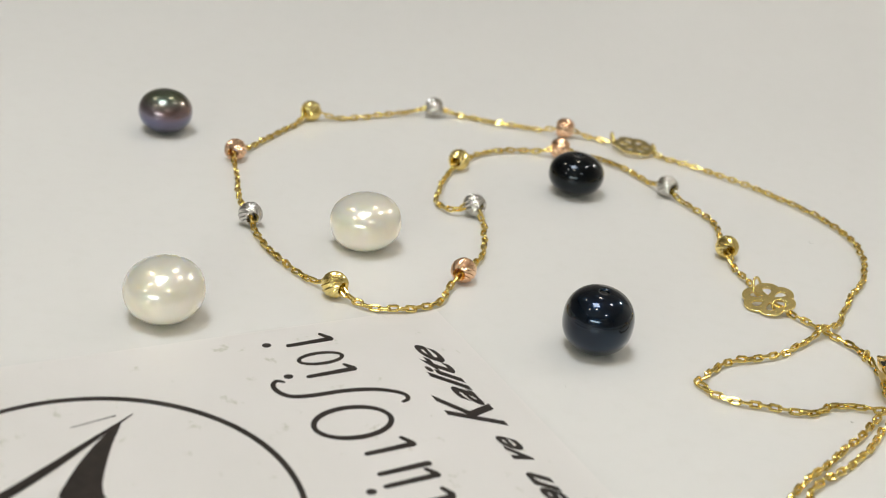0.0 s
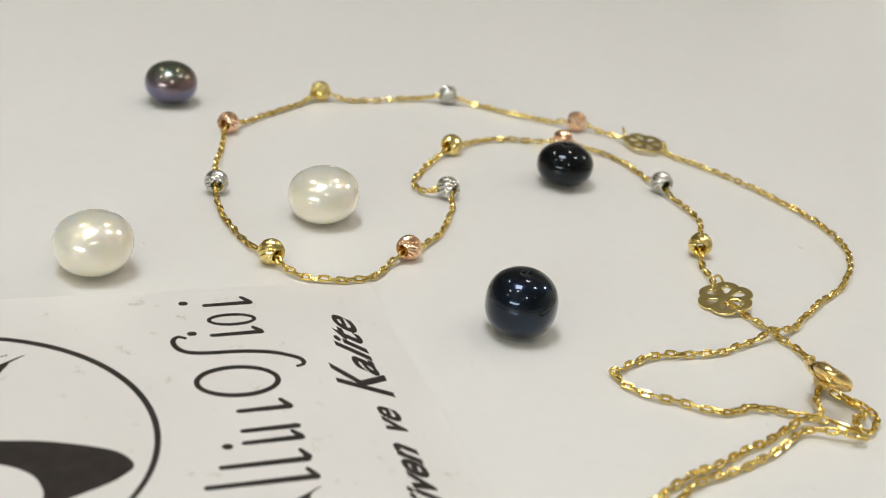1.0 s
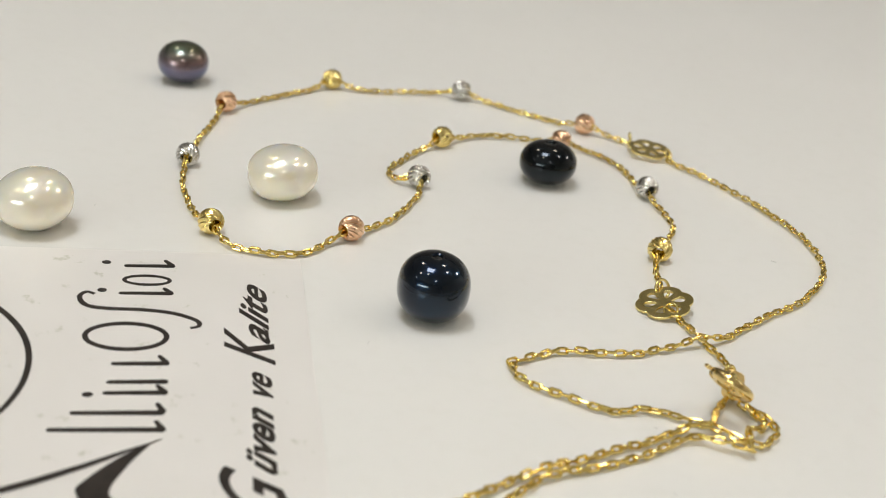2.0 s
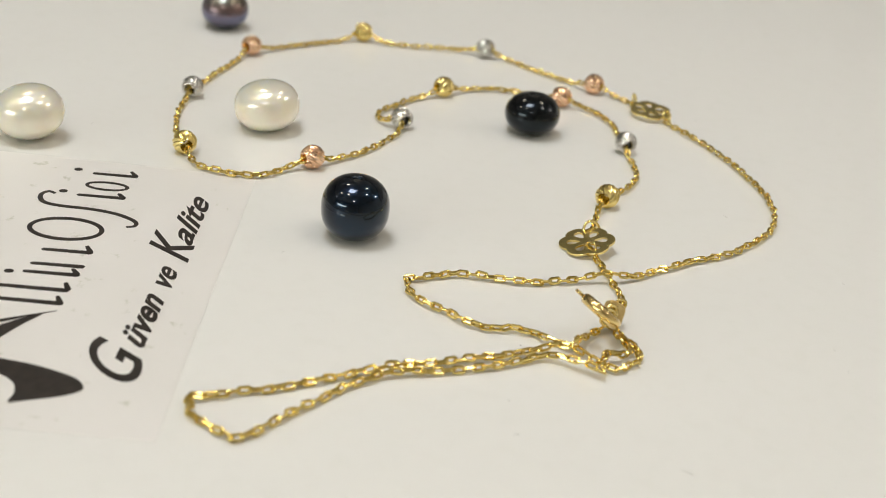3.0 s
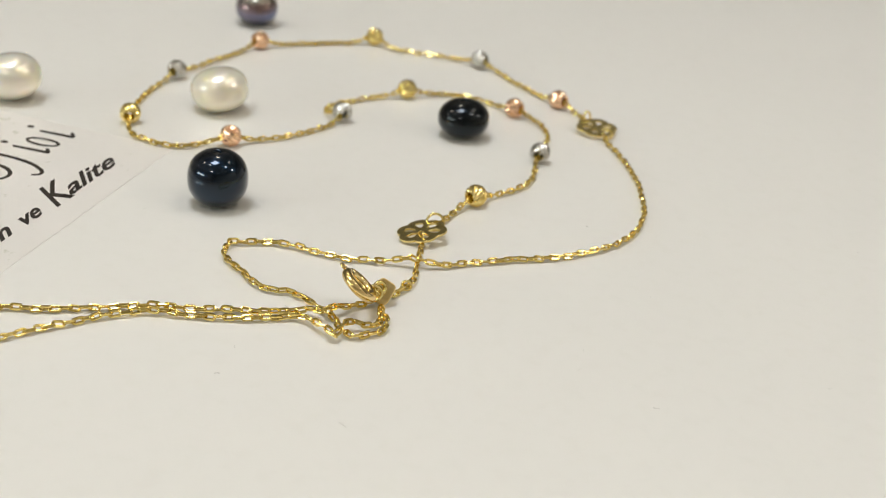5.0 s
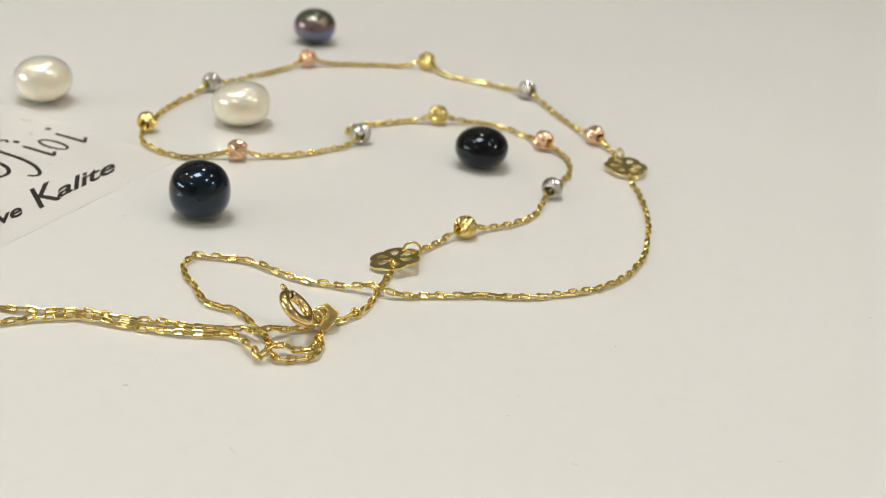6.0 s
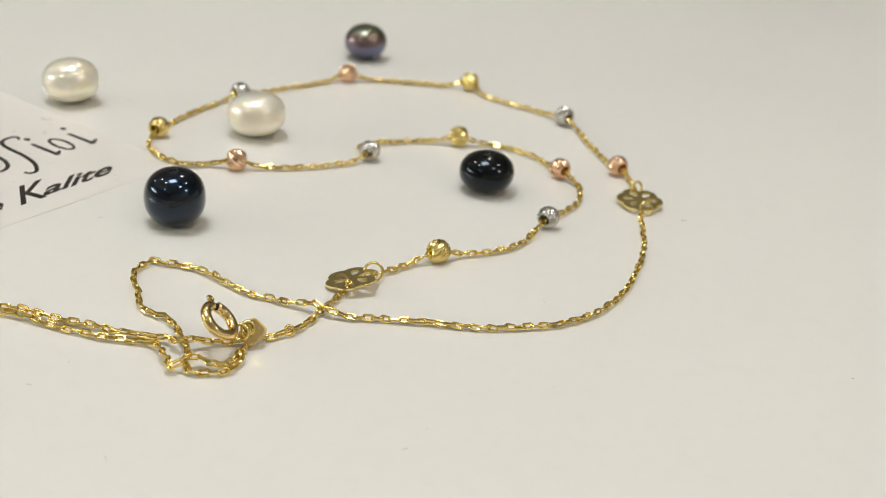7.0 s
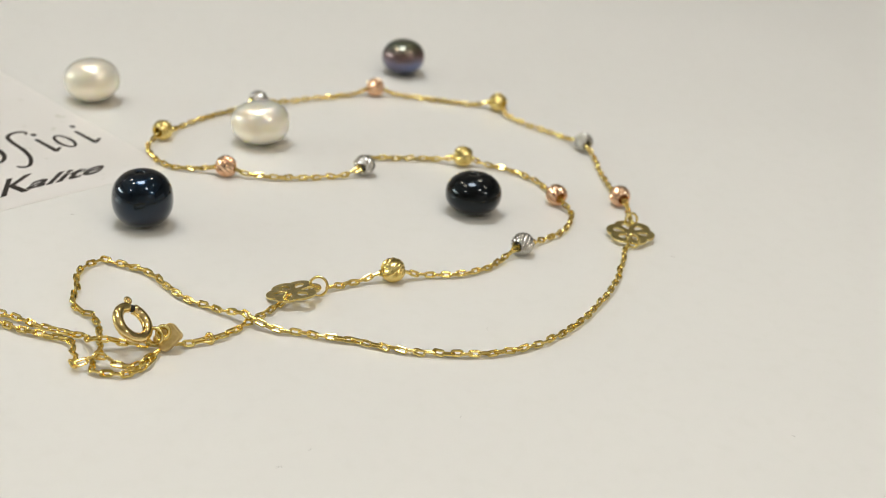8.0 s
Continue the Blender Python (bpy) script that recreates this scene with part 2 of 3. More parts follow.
for x0, x1, y0, y1 in ((-pw - 0.03, pw + 0.03, -ph - 0.03, -ph), (-pw - 0.03, pw + 0.03, ph, ph + 0.03), (-pw - 0.03, -pw, -ph, ph), (pw, pw + 0.03, -ph, ph)):
    part("rim", box(x0, x1, y0, y1, -0.03, -0.001, 0.003), LAMP_BODY, ceiling_panel)

wall_lamp = tagged(new("light_box"), "long white light box on the shop wall, switched on", "lamp")
wall_lamp.matrix_basis = look((-0.95, -3.14, 0.92), BOX[1])
bw, bh = BOX[2] / 2, BOX[3] / 2
part("housing", box(-bw - 0.02, bw + 0.02, -bh - 0.02, bh + 0.02, 0.012, 0.05, 0.004), LAMP_BODY, wall_lamp)
part("diffuser", box(-bw, bw, -bh, bh, 0.0, 0.012), LAMP_GLOW, wall_lamp)

counter = tagged(new("counter"), "glossy white counter with a smooth polished top", "counter")
counter.matrix_basis = pose(0, 0, 0, 0, 0, 5)
part("countertop", box(-0.75, 0.75, -0.45, 0.55, -0.012, 0, 0.002), TABLE, counter)
part("base", box(-0.72, 0.72, -0.42, 0.52, LOW, -0.012), TABLE, counter)
# added out of view: its reflection brightens the counter top's far right
setting("wall_panel", box(0.25, X1, Y1 - 0.03, Y1, LOW, 0.62), CEILING, "added unseen white reflector that brightens the far right of the counter")

# ---- printed card ----
CARD_TURN = 119.3
CARD_T = 0.004 * CM
card = tagged(new("business_card"), "smudged white plastic card with black print on the counter", "card")
card.matrix_basis = pose(*cm(-1.70, 0.37, 0), 0, 0, CARD_TURN)
card_w, card_h, rad = 5.55, 8.6, 0.05
outline = []
for x, y, a in ((0.16, 0, -90), (0.16, card_h, 0), (-card_w, card_h, 90), (-card_w, 0, 180)):
    sx, sy = (-1 if x > 0 else 1), (1 if y == 0 else -1)
    for k in range(7):
        b = radians(a + 15 * k)
        outline.append(((x + sx * rad + rad * math.cos(b)) * CM, (y + sy * rad + rad * math.sin(b)) * CM))
part("sheet", flat_shape([outline], CARD_T, 0.00001), CARD, card)
INK_T = 0.003 * CM


def ink(name, outlines, label="", above=0.0):
    return part(name, flat_shape([[(x * CM, y * CM) for x, y in o] for o in outlines], INK_T), INK, card, label, pose(0, 0, CARD_T + 0.00001 + above))


def oval(x, y, rx, ry, n=72, lean=0.0):
    return [(x + rx * math.cos(2 * math.pi * k / n) + lean * ry * math.sin(2 * math.pi * k / n), y + ry * math.sin(2 * math.pi * k / n)) for k in range(n)]


def stroke(x0, y0, x1, y1, w0, w1=None):
    """A bar from one end to the other, its ends rounded."""
    w1 = w1 or w0
    d = Vector((x1 - x0, y1 - y0)).normalized()
    a = math.atan2(d.y, d.x)
    out = [(x1 + w1 / 2 * math.cos(a + radians(t)), y1 + w1 / 2 * math.sin(a + radians(t))) for t in range(-90, 91, 30)]
    return out + [(x0 + w0 / 2 * math.cos(a + radians(t)), y0 + w0 / 2 * math.sin(a + radians(t))) for t in range(90, 271, 30)]


ink("ring", [oval(-2.41, 4.49, 1.845, 1.845, 120), oval(-2.426, 4.506, 1.797, 1.803, 120)], "thin black printed ring")


def emblem(x, y, sx, sy):
    """Leaf-like swash: a broad crescent, a blade that grows out of it and a slim leg, which meet in a point."""
    at = lambda pts: [(x + sx * (px + 2.98), y + sy * (py - 2.93)) for px, py in smooth_line2(pts)]  # noqa: E731
    ink("crescent", [at([(-2.98, 2.93), (-2.85, 2.98), (-2.73, 3.10), (-2.61, 3.36), (-2.51, 3.66), (-2.45, 3.98), (-2.40, 4.29), (-2.37, 4.70), (-2.42, 5.1),
                         (-2.58, 4.75), (-2.70, 4.3), (-2.80, 4.02), (-2.91, 3.85), (-3.05, 3.74), (-3.25, 3.69), (-3.45, 3.70), (-3.38, 3.52), (-3.21, 3.16), (-3.08, 2.99)])])
    ink("blade", [at([(-1.12, 3.90), (-1.47, 4.07), (-1.78, 4.20), (-2.04, 4.29), (-2.22, 4.30), (-2.40, 4.24), (-2.44, 4.56), (-2.30, 4.62), (-2.10, 4.67),
                      (-1.92, 4.58), (-1.61, 4.37), (-1.33, 4.13)])], above=0.00002)
    ink("leg", [at([(-1.02, 3.76), (-1.16, 3.93), (-1.34, 4.17), (-1.52, 4.40), (-1.70, 4.64), (-2.0, 5.09), (-2.30, 5.65), (-2.18, 5.62), (-1.85, 5.06), (-1.58, 4.63),
                    (-1.31, 4.22), (-1.14, 3.95)])], above=0.00004)


def smooth_line2(pts):
    return [(p.x, p.y) for p in smooth_line([(a, b, 0) for a, b in pts], True, 6)]


emblem(-2.98, 2.93, 1.0, 1.0)
emblem(-4.86, 0.79, 0.67, 0.74)
ink("hairline", [stroke(-1.0, 3.92, -1.08, 4.35, 0.012, 0.006)])

# a word of slim strokes, shown as plain bars, ovals and dots
BASE = 1.42
for x, top, low, w in ((-3.40, 0.95, 0.0, 0.060), (-3.13, 0.78, 0.02, 0.060), (-2.79, 0.52, 0.0, 0.058), (-2.60, 0.50, 0.0, 0.058),
                       (-2.27, 0.48, 0.0, 0.058), (-0.84, 0.50, 0.0, 0.058), (-0.20, 0.48, 0.0, 0.058)):
    ink("bar", [stroke(x, BASE + low, x - 0.02, BASE + top, w * 1.3, w * 1.0)])
for x0, y0, x1, y1 in ((-3.38, 0.0, -3.28, 0.05), (-3.10, 0.0, -2.99, 0.05), (-2.77, 0.0, -2.68, 0.06), (-2.25, 0.0, -2.14, 0.06),
                       (-0.82, 0.0, -0.74, 0.06), (-0.18, 0.0, -0.08, 0.07)):
    ink("bar", [stroke(x0, BASE + y0, x1, BASE + y1, 0.065, 0.045)], above=0.00002)
ink("oval", [oval(-1.76, BASE + 0.40, 0.29, 0.42), oval(-1.76, BASE + 0.40, 0.222, 0.365)])
ink("oval", [oval(-0.55, BASE + 0.25, 0.13, 0.26), oval(-0.55, BASE + 0.25, 0.078, 0.215)])


def swash(points, width):
    """A bent pen stroke: broad in its middle, with blunt ends."""
    line = [p.xy for p in smooth_line([(x, y, 0) for x, y in points], False, 6)]
    left, right = [], []
    for i, p in enumerate(line):
        d = (line[min(i + 1, len(line) - 1)] - line[max(i - 1, 0)]).normalized()
        w = width * (0.75 + 0.5 * math.sin(math.pi * i / (len(line) - 1)))
        side = Vector((-d.y, d.x)) * (w / 2)
        left.append(tuple(p + side))
        right.append(tuple(p - side))
    return left + right[::-1]


ink("swash", [swash([(-0.89, 2.19), (-0.85, 2.27), (-0.93, 2.33), (-1.06, 2.31), (-1.16, 2.22), (-1.20, 2.03), (-1.21, 1.69), (-1.26, 1.41), (-1.35, 1.22),
                     (-1.44, 1.12), (-1.53, 1.12), (-1.57, 1.20)], 0.052)], "thin bent black pen stroke")
for x, y in ((-2.84, 0.68), (-0.80, 0.70), (-0.15, 0.70)):
    ink("dot", [oval(x, BASE + y, 0.042, 0.05, 20)])

motto = bmesh.new()
for body, x0, x1, base, size, bold in (("G", -4.68, -3.94, 0.37, 0.79, 0.008), ("üven", -4.07, -3.02, 0.44, 0.38, 0.010),
                                       ("ve", -2.86, -2.40, 0.43, 0.37, 0.008), ("K", -2.27, -1.54, 0.38, 0.70, 0.008), ("alite", -1.86, -0.58, 0.42, 0.41, 0.008)):
    fc = bpy.data.curves.new("motto", "FONT")
    fc.body, fc.size, fc.shear, fc.offset, fc.extrude = body, size * CM, 0.75, bold * CM, INK_T / 2
    bm = solid(fc, 0)
    xs = [v.co.x for v in bm.verts]
    bmesh.ops.transform(bm, verts=bm.verts, matrix=Matrix.Translation(cm(x0, base, 0)) @ Matrix.Diagonal(((x1 - x0) * CM / (max(xs) - min(xs)), 1, 1, 1))
                        @ Matrix.Translation((-min(xs), 0, 0)))
    me = bpy.data.meshes.new("word")
    bm.to_mesh(me)
    bm.free()
    motto.from_mesh(me)
    bpy.data.meshes.remove(me)
part("motto", motto, INK, card, "bold slanting black lettering", pose(0, 0, CARD_T + INK_T))


# ---- pearls ----
def pearl(label, x, y, a, b, mat, power=2.15, hole=0.0, tilt=(0, 0, 0), egg=0.0):
    """A drilled freshwater pearl: a flattened, slightly uneven ball standing on its base."""
    n, rows = 64, 40
    profile = []
    for k in range(rows + 1):
        f = math.pi * k / rows
        c, s = math.cos(f), math.sin(f)
        r = a * abs(s) ** (2 / power) * (1 + egg * c)
        profile.append((r if 0 < k < rows else 0, b * math.copysign(abs(c) ** (2 / power), c)))
    if hole:
        top = max(z for _, z in profile)
        profile = [(0, top - 0.30), (hole * 0.9, top - 0.30), (hole * 1.02, top - 0.03), (hole * 1.25, top - 0.004)] + [p for p in profile if p[0] > hole * 1.6 or p[1] < 0]
    bm = lathe([(r * CM, z * CM) for r, z in profile], n)
    for v in bm.verts:
        v.co *= 1 + 0.018 * noise.noise(v.co * 160 + Vector((x, y, 0)))
    bmesh.ops.transform(bm, verts=bm.verts, matrix=pose(0, 0, 0, *tilt))
    base = min(v.co.z for v in bm.verts)
    bmesh.ops.translate(bm, verts=bm.verts, vec=(0, 0, -base))
    ob = part("pearl", bm, mat, smooth=True)
    if hole:
        h = hole * CM
        # near-black sleeve that paints the shade down the hole
        sleeve = lathe([(0, top * CM - 0.0028), (h * 0.85, top * CM - 0.0028), (h * 0.95, top * CM - 0.0003), (h * 0.80, top * CM - 0.0003), (h * 0.7, top * CM - 0.0027), (0, top * CM - 0.0027)], 32)
        part("drill_hole_shade", sleeve, RECESS_SHADE, ob, "drilled hole with its shade coloured near black", pose(0, 0, -base, *tilt), True)
    ob.location = cm(x, y, 0)
    return tagged(ob, label, "pearl", "loose pearls")


pearl("creamy white oval pearl beside the printed card", -4.645, -0.46, 0.437, 0.338, WHITE_PEARL, 2.2, 0, (4, -6, 0))
pearl("white oval pearl lying inside the necklace loop", -2.725, 1.93, 0.440, 0.320, WHITE_PEARL, 2.45, 0, (4, -7, 0))
pearl("purple grey peacock pearl with green sheen", -5.93, 4.98, 0.385, 0.305, PEACOCK_PEARL, 2.12, 0, (5, 3, 0))
pearl("small black drilled pearl beside the necklace chain", 0.01, 4.48, 0.392, 0.29, BLACK_PEARL, 2.2, 0.05, (2, 0, 0))
pearl("midnight blue drilled pearl standing on its flat base", 0.025, -0.02, 0.394, 0.366, BLUE_PEARL, 2.4, 0.05, (3, 2, 0), -0.01)

# ---- necklace ----
necklace = tagged(new("necklace"), "fine gold chain necklace with tricolour faceted beads and flower charms", "necklace")
PITCH = 0.103
LINK_L, LINK_W, WIRE = 0.156, 0.088, 0.0163
# chain waypoints in centimetres, along the necklace from the far flower charm
BACK = [(0.62, 6.66), (0.42, 6.71), (0.18, 6.77), (-0.04, 6.74), (-0.52, 6.80), (-1.08, 6.88), (-1.72, 7.01), (-2.12, 6.97), (-2.45, 6.92), (-2.88, 6.64),
        (-3.28, 6.36), (-3.56, 6.21), (-3.97, 6.14), (-4.13, 5.78), (-4.30, 5.39), (-4.48, 4.98), (-4.63, 4.58), (-4.76, 4.20), (-4.69, 3.80), (-4.58, 3.42),
        (-4.49, 3.00), (-4.35, 2.53), (-4.18, 2.12), (-3.99, 1.69), (-3.73, 1.28), (-3.39, 0.88), (-2.92, 0.49)]
FRONT = [(-2.64, 0.29), (-2.37, 0.23), (-2.07, 0.30), (-1.80, 0.47), (-1.67, 0.67), (-1.63, 0.91), (-1.47, 1.25), (-1.33, 1.64), (-1.25, 1.92), (-1.23, 2.20),
         (-1.23, 2.54), (-1.25, 2.91), (-1.39, 3.25), (-1.60, 3.17), (-1.78, 3.27), (-1.90, 3.52), (-1.88, 3.80), (-1.86, 4.10), (-1.79, 4.45), (-1.65, 4.84),
         (-1.50, 5.19), (-1.27, 5.51), (-0.90, 5.74), (-0.57, 5.82), (-0.15, 5.79), (0.22, 5.88), (0.53, 5.76), (0.85, 5.51), (1.12, 5.10), (1.36, 4.76),
         (1.56, 4.46), (1.75, 4.22), (1.89, 3.93), (1.94, 3.61), (1.92, 3.30), (1.93, 2.86), (1.96, 2.55), (2.02, 2.33), (2.08, 2.17), (2.12, 2.02)]
MAIN = BACK + FRONT
OUTER = [(1.40, 6.25), (1.55, 6.16), (1.95, 5.94), (2.43, 5.63), (2.88, 5.25), (3.27, 4.86), (3.54, 4.50), (3.74, 4.12), (3.84, 3.75), (3.86, 3.45),
         (3.82, 3.08), (3.69, 2.62), (3.54, 2.30), (3.40, 2.05), (3.28, 1.76), (3.16, 1.50), (3.08, 1.27), (2.95, 1.08), (2.78, 0.91), (2.56, 0.67),
         (2.32, 0.43), (2.06, 0.22), (1.77, 0.07), (1.53, -0.05), (1.35, -0.25), (1.23, -0.43), (1.12, -0.58)]
LOOP = [(1.27, -0.77), (1.44, -0.86), (1.62, -0.90), (1.78, -0.90), (2.00, -0.93), (2.20, -0.95), (2.39, -0.87), (2.48, -0.77), (2.71, -0.70), (2.90, -0.70),
        (3.07, -0.71), (3.25, -0.70), (3.42, -0.77), (3.58, -0.80), (3.70, -0.79), (3.75, -0.66), (3.79, -0.46), (3.68, -0.29), (3.45, -0.14), (3.33, -0.08)]
TAIL = [(3.22, -0.16), (3.20, -0.32), (3.19, -0.55), (3.18, -0.80), (3.01, -0.87), (2.88, -1.03), (2.70, -1.30), (2.46, -1.57), (2.28, -1.82), (2.06, -2.08),
        (1.85, -2.35), (1.71, -2.56), (1.58, -2.79), (1.43, -3.04), (1.28, -3.27), (1.10, -3.47), (0.94, -3.68), (0.83, -3.80), (0.91, -3.90), (0.99, -4.00)]
RETURN = [(1.16, -4.02), (1.36, -4.04), (1.53, -4.05), (1.59, -3.92), (1.62, -3.76), (1.65, -3.57), (1.69, -3.34), (1.73, -3.12), (1.80, -2.82), (1.87, -2.61),
          (1.97, -2.36), (2.12, -2.18), (2.34, -1.98), (2.54, -1.74), (2.72, -1.53), (2.88, -1.28), (3.05, -1.03), (3.21, -0.99), (3.35, -1.00), (3.47, -0.97),
          (3.60, -0.99), (3.55, -0.82), (3.54, -0.68), (3.63, -0.56), (3.66, -0.40), (3.50, -0.22), (3.36, -0.10)]
SHORT = [(2.36, 1.47), (2.54, 1.28), (2.70, 1.12), (2.84, 0.95), (2.99, 0.79), (3.10, 0.63), (3.18, 0.48), (3.23, 0.25), (3.24, 0.06)]
BEADS = [(-0.04, 6.74, ROSE, "rose gold"), (-2.12, 6.98, SILVER, "white gold"), (-3.97, 6.15, GOLD, "yellow gold"), (-4.76, 4.20, ROSE, "rose gold"),
         (-4.18, 2.12, SILVER, "white gold"), (-2.92, 0.49, GOLD, "yellow gold"), (-1.47, 1.25, ROSE, "rose gold"), (-1.39, 3.25, SILVER, "white gold"),
         (-1.65, 4.84, GOLD, "yellow gold"), (-0.15, 5.80, ROSE, "rose gold"), (1.36, 4.76, SILVER, "white gold"), (1.93, 2.86, GOLD, "yellow gold")]
BEAD_R = 0.153


def lift(x, y, low):
    """The chain lies on the counter and rises to a bead's bore."""
    d = min(math.hypot(x - b[0], y - b[1]) for b in BEADS)
    return low + (BEAD_R - low) * math.exp(-((d / 0.24) ** 2))


def laid(points, low=0.050, humps=()):
    line = []
    for p in smooth_line([(x, y, 0) for x, y in points], False, 16):
        z = lift(p.x, p.y, low)
        for hx, hy, h in humps:
            z += h * math.exp(-((math.hypot(p.x - hx, p.y - hy) / 0.26) ** 2))
        line.append(Vector((p.x, p.y, z)))
    return line


def stations(line, step):
    """Points and directions at equal steps along a line."""
    out, gone = [], 0.0
    for a, b in zip(line, line[1:]):
        d = (b - a).length
        while gone <= d and d > 0:
            out.append((a + (b - a) * (gone / d), (b - a).normalized()))
            gone += step
        gone -= d
    return out


def along(p, d, roll=0.0):
    """A pose at p whose x axis points along d."""
    d = Vector(d).normalized()
    side = Vector((0, 0, 1)).cross(d).normalized()
    m = Matrix((d, side, d.cross(side))).transposed().to_4x4()
    return Matrix.Translation(p * CM) @ m @ Matrix.Rotation(roll, 4, "X")


half, r = (LINK_L - LINK_W) / 2, LINK_W / 2 - WIRE
oblong = [(math.copysign(half, math.cos(t)) + r * math.copysign(abs(math.cos(t)) ** 0.92, math.cos(t)), r * math.copysign(abs(math.sin(t)) ** 0.92, math.sin(t)), 0) for t in (radians(180 / 14 + 360 / 14 * k) for k in range(14))]
link_mesh = mesh_of("link", tube([Vector(p) * CM for p in oblong], WIRE * CM, 7, True), CHAIN_GOLD)
rng = random.Random(4)
spots = []
CROSS = [(2.80, 0.93, 0.075)]
TANGLE = [(3.2, -0.72, 0.08), (3.5, -0.78, 0.07), (2.0, -2.2, 0.025)]
for line in (laid(MAIN), laid(OUTER + LOOP, humps=CROSS), laid(SHORT), laid(TAIL + RETURN, humps=TANGLE)):
    for k, (p, d) in enumerate(stations(line, PITCH)):
        if min(math.hypot(p.x - b[0], p.y - b[1]) for b in BEADS) < 0.085:
            continue
        roll = (math.pi / 2 if k % 2 else 0) + 0.76 + 0.75 * noise.noise(Vector((0.17 * k, len(spots) // 200, 0.5))) + rng.gauss(0, 0.12)
        yaw = Matrix.Rotation(rng.gauss(0, 0.10), 4, "Z")
        spots.append(along(p + Vector((rng.gauss(0, 0.006), rng.gauss(0, 0.006), rng.uniform(-0.003, 0.008))), d, roll) @ yaw)
# the links closest to the open side are single parts, the rest is one run of chain
spots.sort(key=lambda m: m.translation.y - 0.6 * m.translation.x)
for m in spots[:290]:
    part("link", link_mesh, None, necklace, m=m)
rest = bmesh.new()
for m in spots[290:]:
    at = len(rest.verts)
    rest.from_mesh(link_mesh)
    rest.verts.ensure_lookup_table()
    for v in rest.verts[at:]:
        v.co = m @ v.co
tagged(part("chain", rest, CHAIN_GOLD, necklace, "run of small gold cable links"), kind="stuff")


def bead_mesh(name, mat, flutes, twist, seed):
    """A barrel-shaped ball with a wide bore, cut with slanting flat facets that overlap like scales."""
    dice = random.Random(seed)
    bm, n, rows, bore = bmesh.new(), flutes * 3, 12, 0.50
    depth = [dice.uniform(0.6, 1.3) for _ in range(flutes)]
    rings = []
    for j in range(rows + 1):
        f = bore + (math.pi - 2 * bore) * j / rows
        ring = []
        for k in range(n):
            a = 2 * math.pi * (k / n + twist * j / rows)
            cut = (0.0, 0.55, 1.0)[k % 3] * depth[k // 3] + 0.30 * (dice.random() - 0.5)
            q = BEAD_R * (1.02 - 0.075 * cut * math.sin(f) ** 0.5)
            ring.append(bm.verts.new(Vector((q * math.cos(f), q * math.sin(f) ** 0.9 * math.cos(a), q * math.sin(f) ** 0.9 * math.sin(a))) * CM))
        rings.append(ring)
    for s in (1, -1):
        x = s * (BEAD_R * math.cos(bore) - 0.014)
        rings.insert(0, []) if s == 1 else rings.append([])
        for k in range(n):
            a = 2 * math.pi * (k / n + (0 if s == 1 else twist))
            rings[0 if s == 1 else -1].append(bm.verts.new(Vector((x * 0.9, 0.060 * math.cos(a), 0.060 * math.sin(a))) * CM))
    for a, b in zip(rings, rings[1:]):
        for k in range(n):
            bm.faces.new((a[k], a[(k + 1) % n], b[(k + 1) % n], b[k]))
    for k in range(n):
        bm.faces.new((rings[-1][k], rings[-1][(k + 1) % n], rings[0][(k + 1) % n], rings[0][k]))
    return mesh_of(name, bm, mat)


CUTS = {"yellow gold": bead_mesh("bead", GOLD, 13, 0.26, 1), "rose gold": bead_mesh("bead", ROSE, 13, -0.26, 2), "white gold": bead_mesh("bead", SILVER, 14, 0.26, 3)}
main_line = laid(MAIN)
for x, y, mat, tone in BEADS:
    near = min(range(1, len(main_line) - 1), key=lambda i: (main_line[i].xy - Vector((x, y))).length)
    d = main_line[min(near + 3, len(main_line) - 1)] - main_line[max(near - 3, 0)]
    d.z = 0
    part("bead", CUTS[tone], None, necklace, f"faceted {tone} bead", along(Vector((x, y, BEAD_R * 0.98)), d, rng.uniform(0, 6)))


def petal_plate():
    outer = []
    for k in range(120):
        a = 2 * math.pi * k / 120
        q = 0.272 + 0.055 * abs(math.cos(3 * a)) ** 0.6
        outer.append((q * math.cos(a) * CM, q * math.sin(a) * CM))
    holes = []
    for i in range(6):
        a, h = math.pi / 3 * i, []
        for k in range(20):
            f = 2 * math.pi * k / 20
            px, py = 0.162 + 0.082 * math.cos(f), 0.052 * math.sin(f) * (1 + 0.5 * math.cos(f))
            h.append(((px * math.cos(a) - py * math.sin(a)) * CM, (px * math.sin(a) + py * math.cos(a)) * CM))
        holes.append(h)
    return flat_shape([outer, *holes], 0.028 * CM, 0.00004)


def wire_ring(name, parent, x, y, z, r, wire, rot, mat=GOLD, label=""):
    return part(name, tube([Vector(p) * CM for p in ring_points(r, 28)], wire * CM, 8, True), mat, parent, label, pose(*cm(x, y, z), *rot), True)


charm = part("flower_charm", petal_plate(), PLATE_GOLD, necklace, "openwork gold flower charm", Matrix.Translation(cm(2.26, 1.57, 0.08)) @ Vector((-0.16, -0.15, 0.975)).to_track_quat("Z", "Y").to_matrix().to_4x4() @ pose(0, 0, 0, 0, 0, 15))
wire_ring("jump_ring", necklace, 2.17, 1.88, 0.10, 0.114, 0.017, (64, 0, 60))
wire_ring("jump_ring", necklace, 2.36, 1.44, 0.09, 0.080, 0.014, (69.5, 0, -22.6))
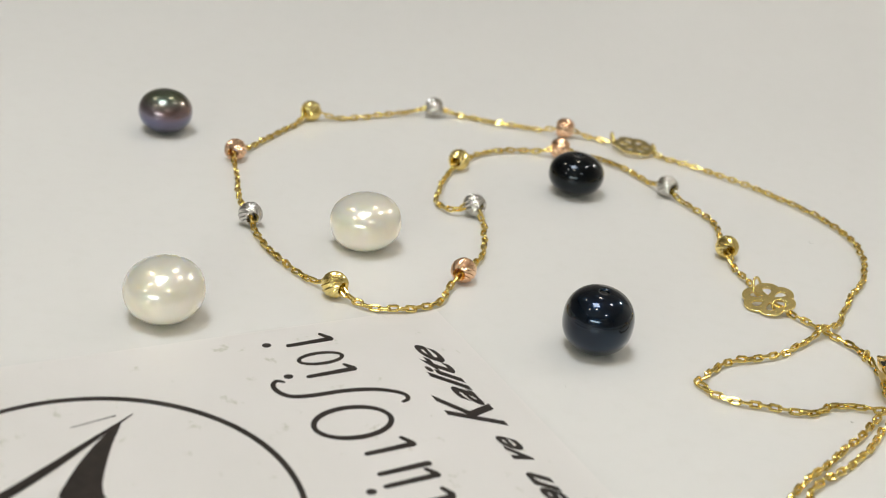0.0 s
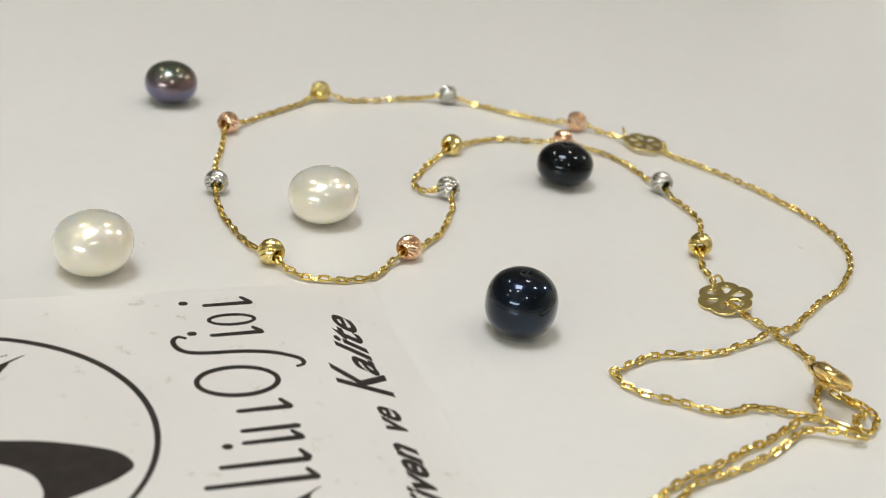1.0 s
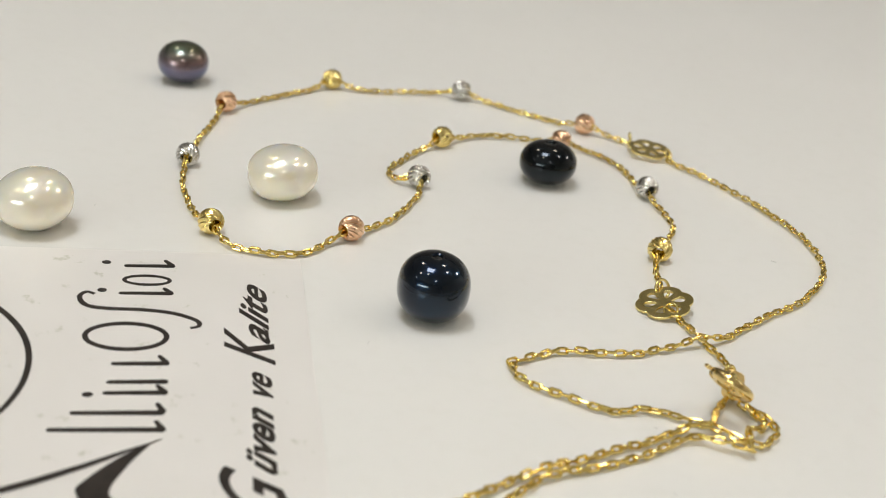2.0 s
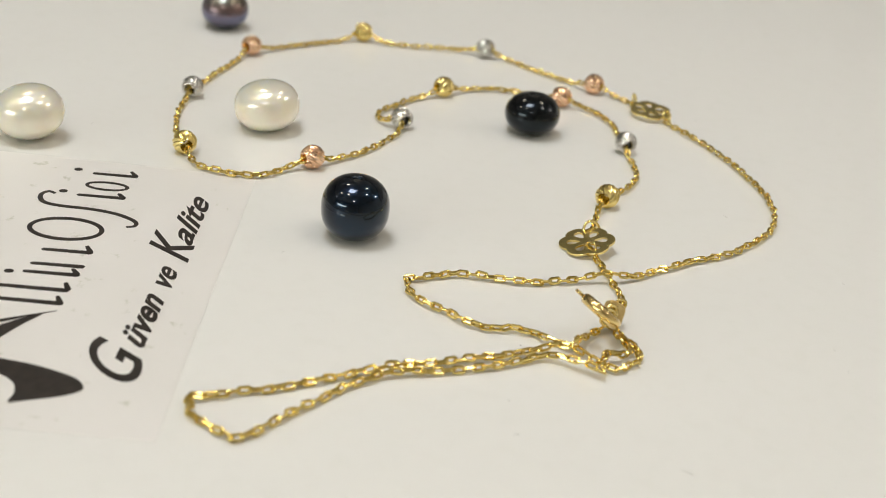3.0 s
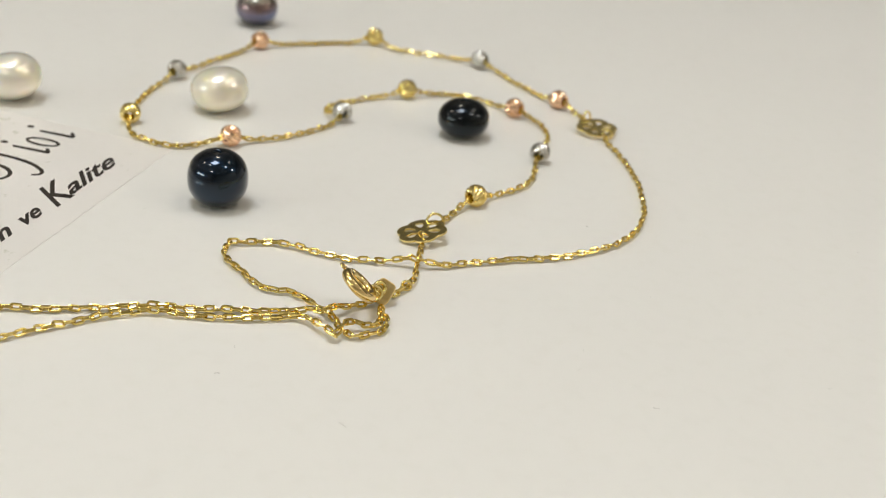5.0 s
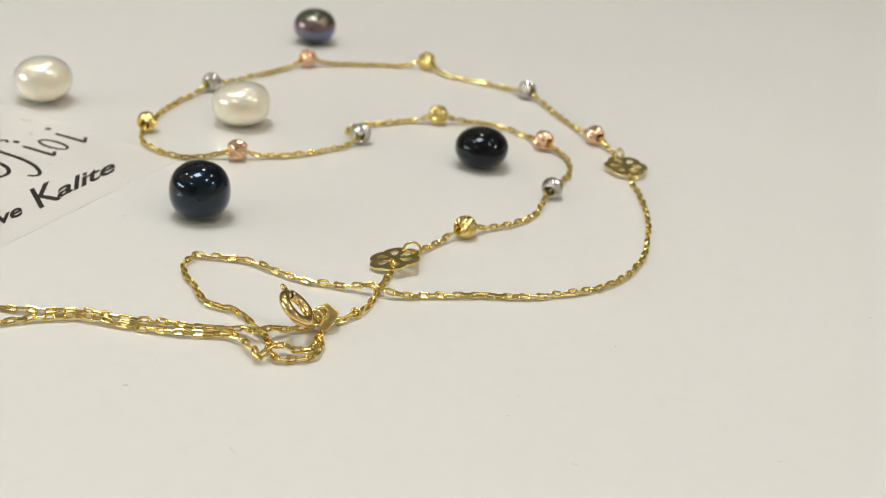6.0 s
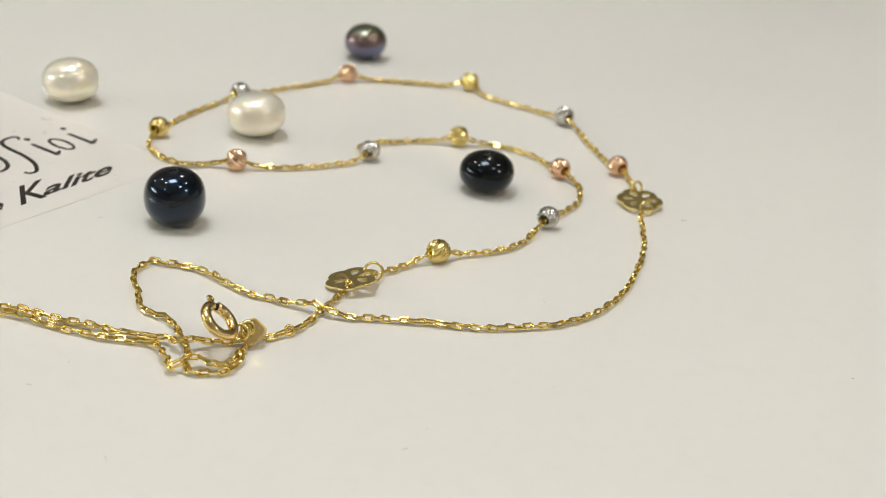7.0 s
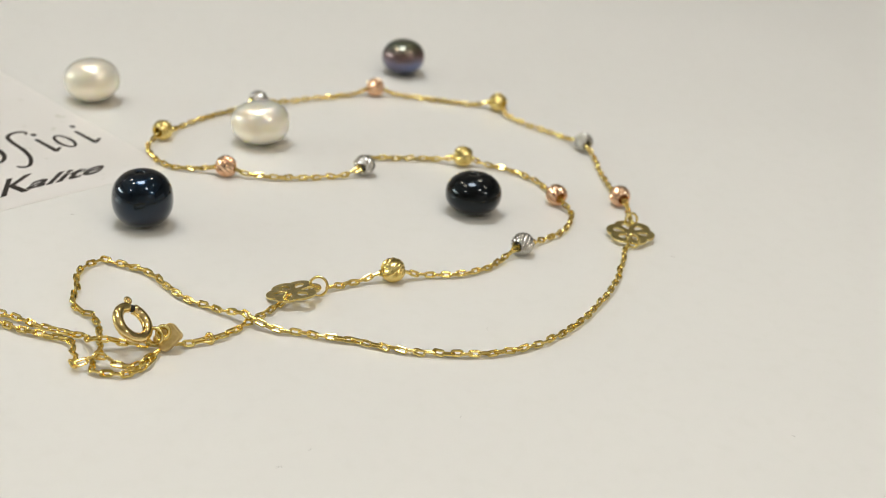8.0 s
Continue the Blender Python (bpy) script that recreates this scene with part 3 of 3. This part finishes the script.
charm = part("flower_charm", petal_plate(), PLATE_GOLD, necklace, "openwork gold flower charm", pose(*cm(1.04, 6.45, 0.075), 2, 3, 0))
wire_ring("jump_ring", necklace, 0.71, 6.60, 0.12, 0.095, 0.018, (75, 0, 100))
wire_ring("jump_ring", necklace, 1.34, 6.36, 0.11, 0.085, 0.016, (60, 0, 80))

# spring ring clasp, leaning on the tangle
clasp = part("spring_clasp", tube([Vector(p) * CM for p in ring_points(0.19, 40, radians(16), radians(336))], 0.059 * CM, 14), CLASP_GOLD, necklace,
             "round gold spring ring clasp", None, True)
normal = Vector((0.35, 0.56, 0.74)).normalized()
ahead = Vector((-0.94, -0.06, 0.35))
ahead = (ahead - normal * ahead.dot(normal)).normalized()
clasp.matrix_basis = Matrix.Translation(cm(3.265, -0.36, 0.36)) @ Matrix((ahead, normal.cross(ahead), normal)).transposed().to_4x4()
part("trigger", tube([Vector((0.285, 0, 0)) * CM + Vector(p) * CM for p in ring_points(0.032, 18)], 0.019 * CM, 8, True), CLASP_GOLD, clasp, "small clasp trigger loop", pose(0, 0, 0, 0, 0, 8), True)
# near-black tube in place of the shaded opening at the clasp's ends
part("bore_shade", tube([Vector(p) * CM for p in ring_points(0.19, 10, radians(-18), radians(40))], 0.040 * CM, 10), RECESS_SHADE, clasp, "", None, True)
wire_ring("jump_ring", necklace, 3.28, -0.13, 0.19, 0.085, 0.022, (70, 0, 60))
wire_ring("jump_ring", necklace, 3.25, -0.05, 0.17, 0.075, 0.020, (60, 20, 120))
wire_ring("jump_ring", necklace, 3.27, -0.04, 0.225, 0.065, 0.026, (55, 20, 60))
wire_ring("jump_ring", necklace, 3.18, 0.47, 0.06, 0.055, 0.018, (80, 0, 40))
tag_hole = [(0.052 * CM * math.cos(2 * math.pi * k / 24), 0.040 * CM * math.sin(2 * math.pi * k / 24)) for k in range(24)]
tag_edge = smooth_line2([(-0.115 * CM, -0.085 * CM), (0.0, -0.098 * CM), (0.115 * CM, -0.085 * CM), (0.128 * CM, 0), (0.115 * CM, 0.085 * CM), (0, 0.098 * CM), (-0.115 * CM, 0.085 * CM), (-0.128 * CM, 0)])
tag = part("end_tag", flat_shape([tag_edge, tag_hole], 0.10 * CM, 0.00014), SATIN_GOLD, necklace, "small thick gold end link")
face = Vector((0.72, -0.42, 0.55)).normalized()
tag.matrix_basis = Matrix.Translation(cm(3.23, 0.03, 0.13)) @ face.to_track_quat("Z", "Y").to_matrix().to_4x4() @ pose(0, 0, 0, 0, 0, 55)

# ---- dust on the counter ----
SPECKS = [(3.24, 3.68), (5.34, 1.19), (4.99, 2.84), (5.84, 6.28), (1.64, 6.82), (3.40, -2.37), (4.88, -1.91), (5.58, 0.84), (6.57, 0.94),
          (7.49, 2.88), (-0.32, -0.90), (-4.43, 0.40), (-2.31, 0.13), (2.70, -0.94), (3.08, -1.92)]
dust = bmesh.new()
rng = random.Random(9)
for x, y in SPECKS:
    a, length, bend = rng.uniform(0, 6.28), rng.uniform(0.02, 0.06), rng.uniform(-0.02, 0.02)
    pts = [cm(x + math.cos(a) * length * s - math.sin(a) * bend * s * s, y + math.sin(a) * length * s + math.cos(a) * bend * s * s, 0.004) for s in (-1, -0.5, 0, 0.5, 1)]
    bit = tube(pts, 0.0028 * CM, 4)
    me = bpy.data.meshes.new("bit")
    bit.to_mesh(me)
    bit.free()
    dust.from_mesh(me)
    bpy.data.meshes.remove(me)
tagged(part("dust_fibres", dust, DUST), "tiny grey dust fibres scattered on the counter", "dust", kind="stuff")
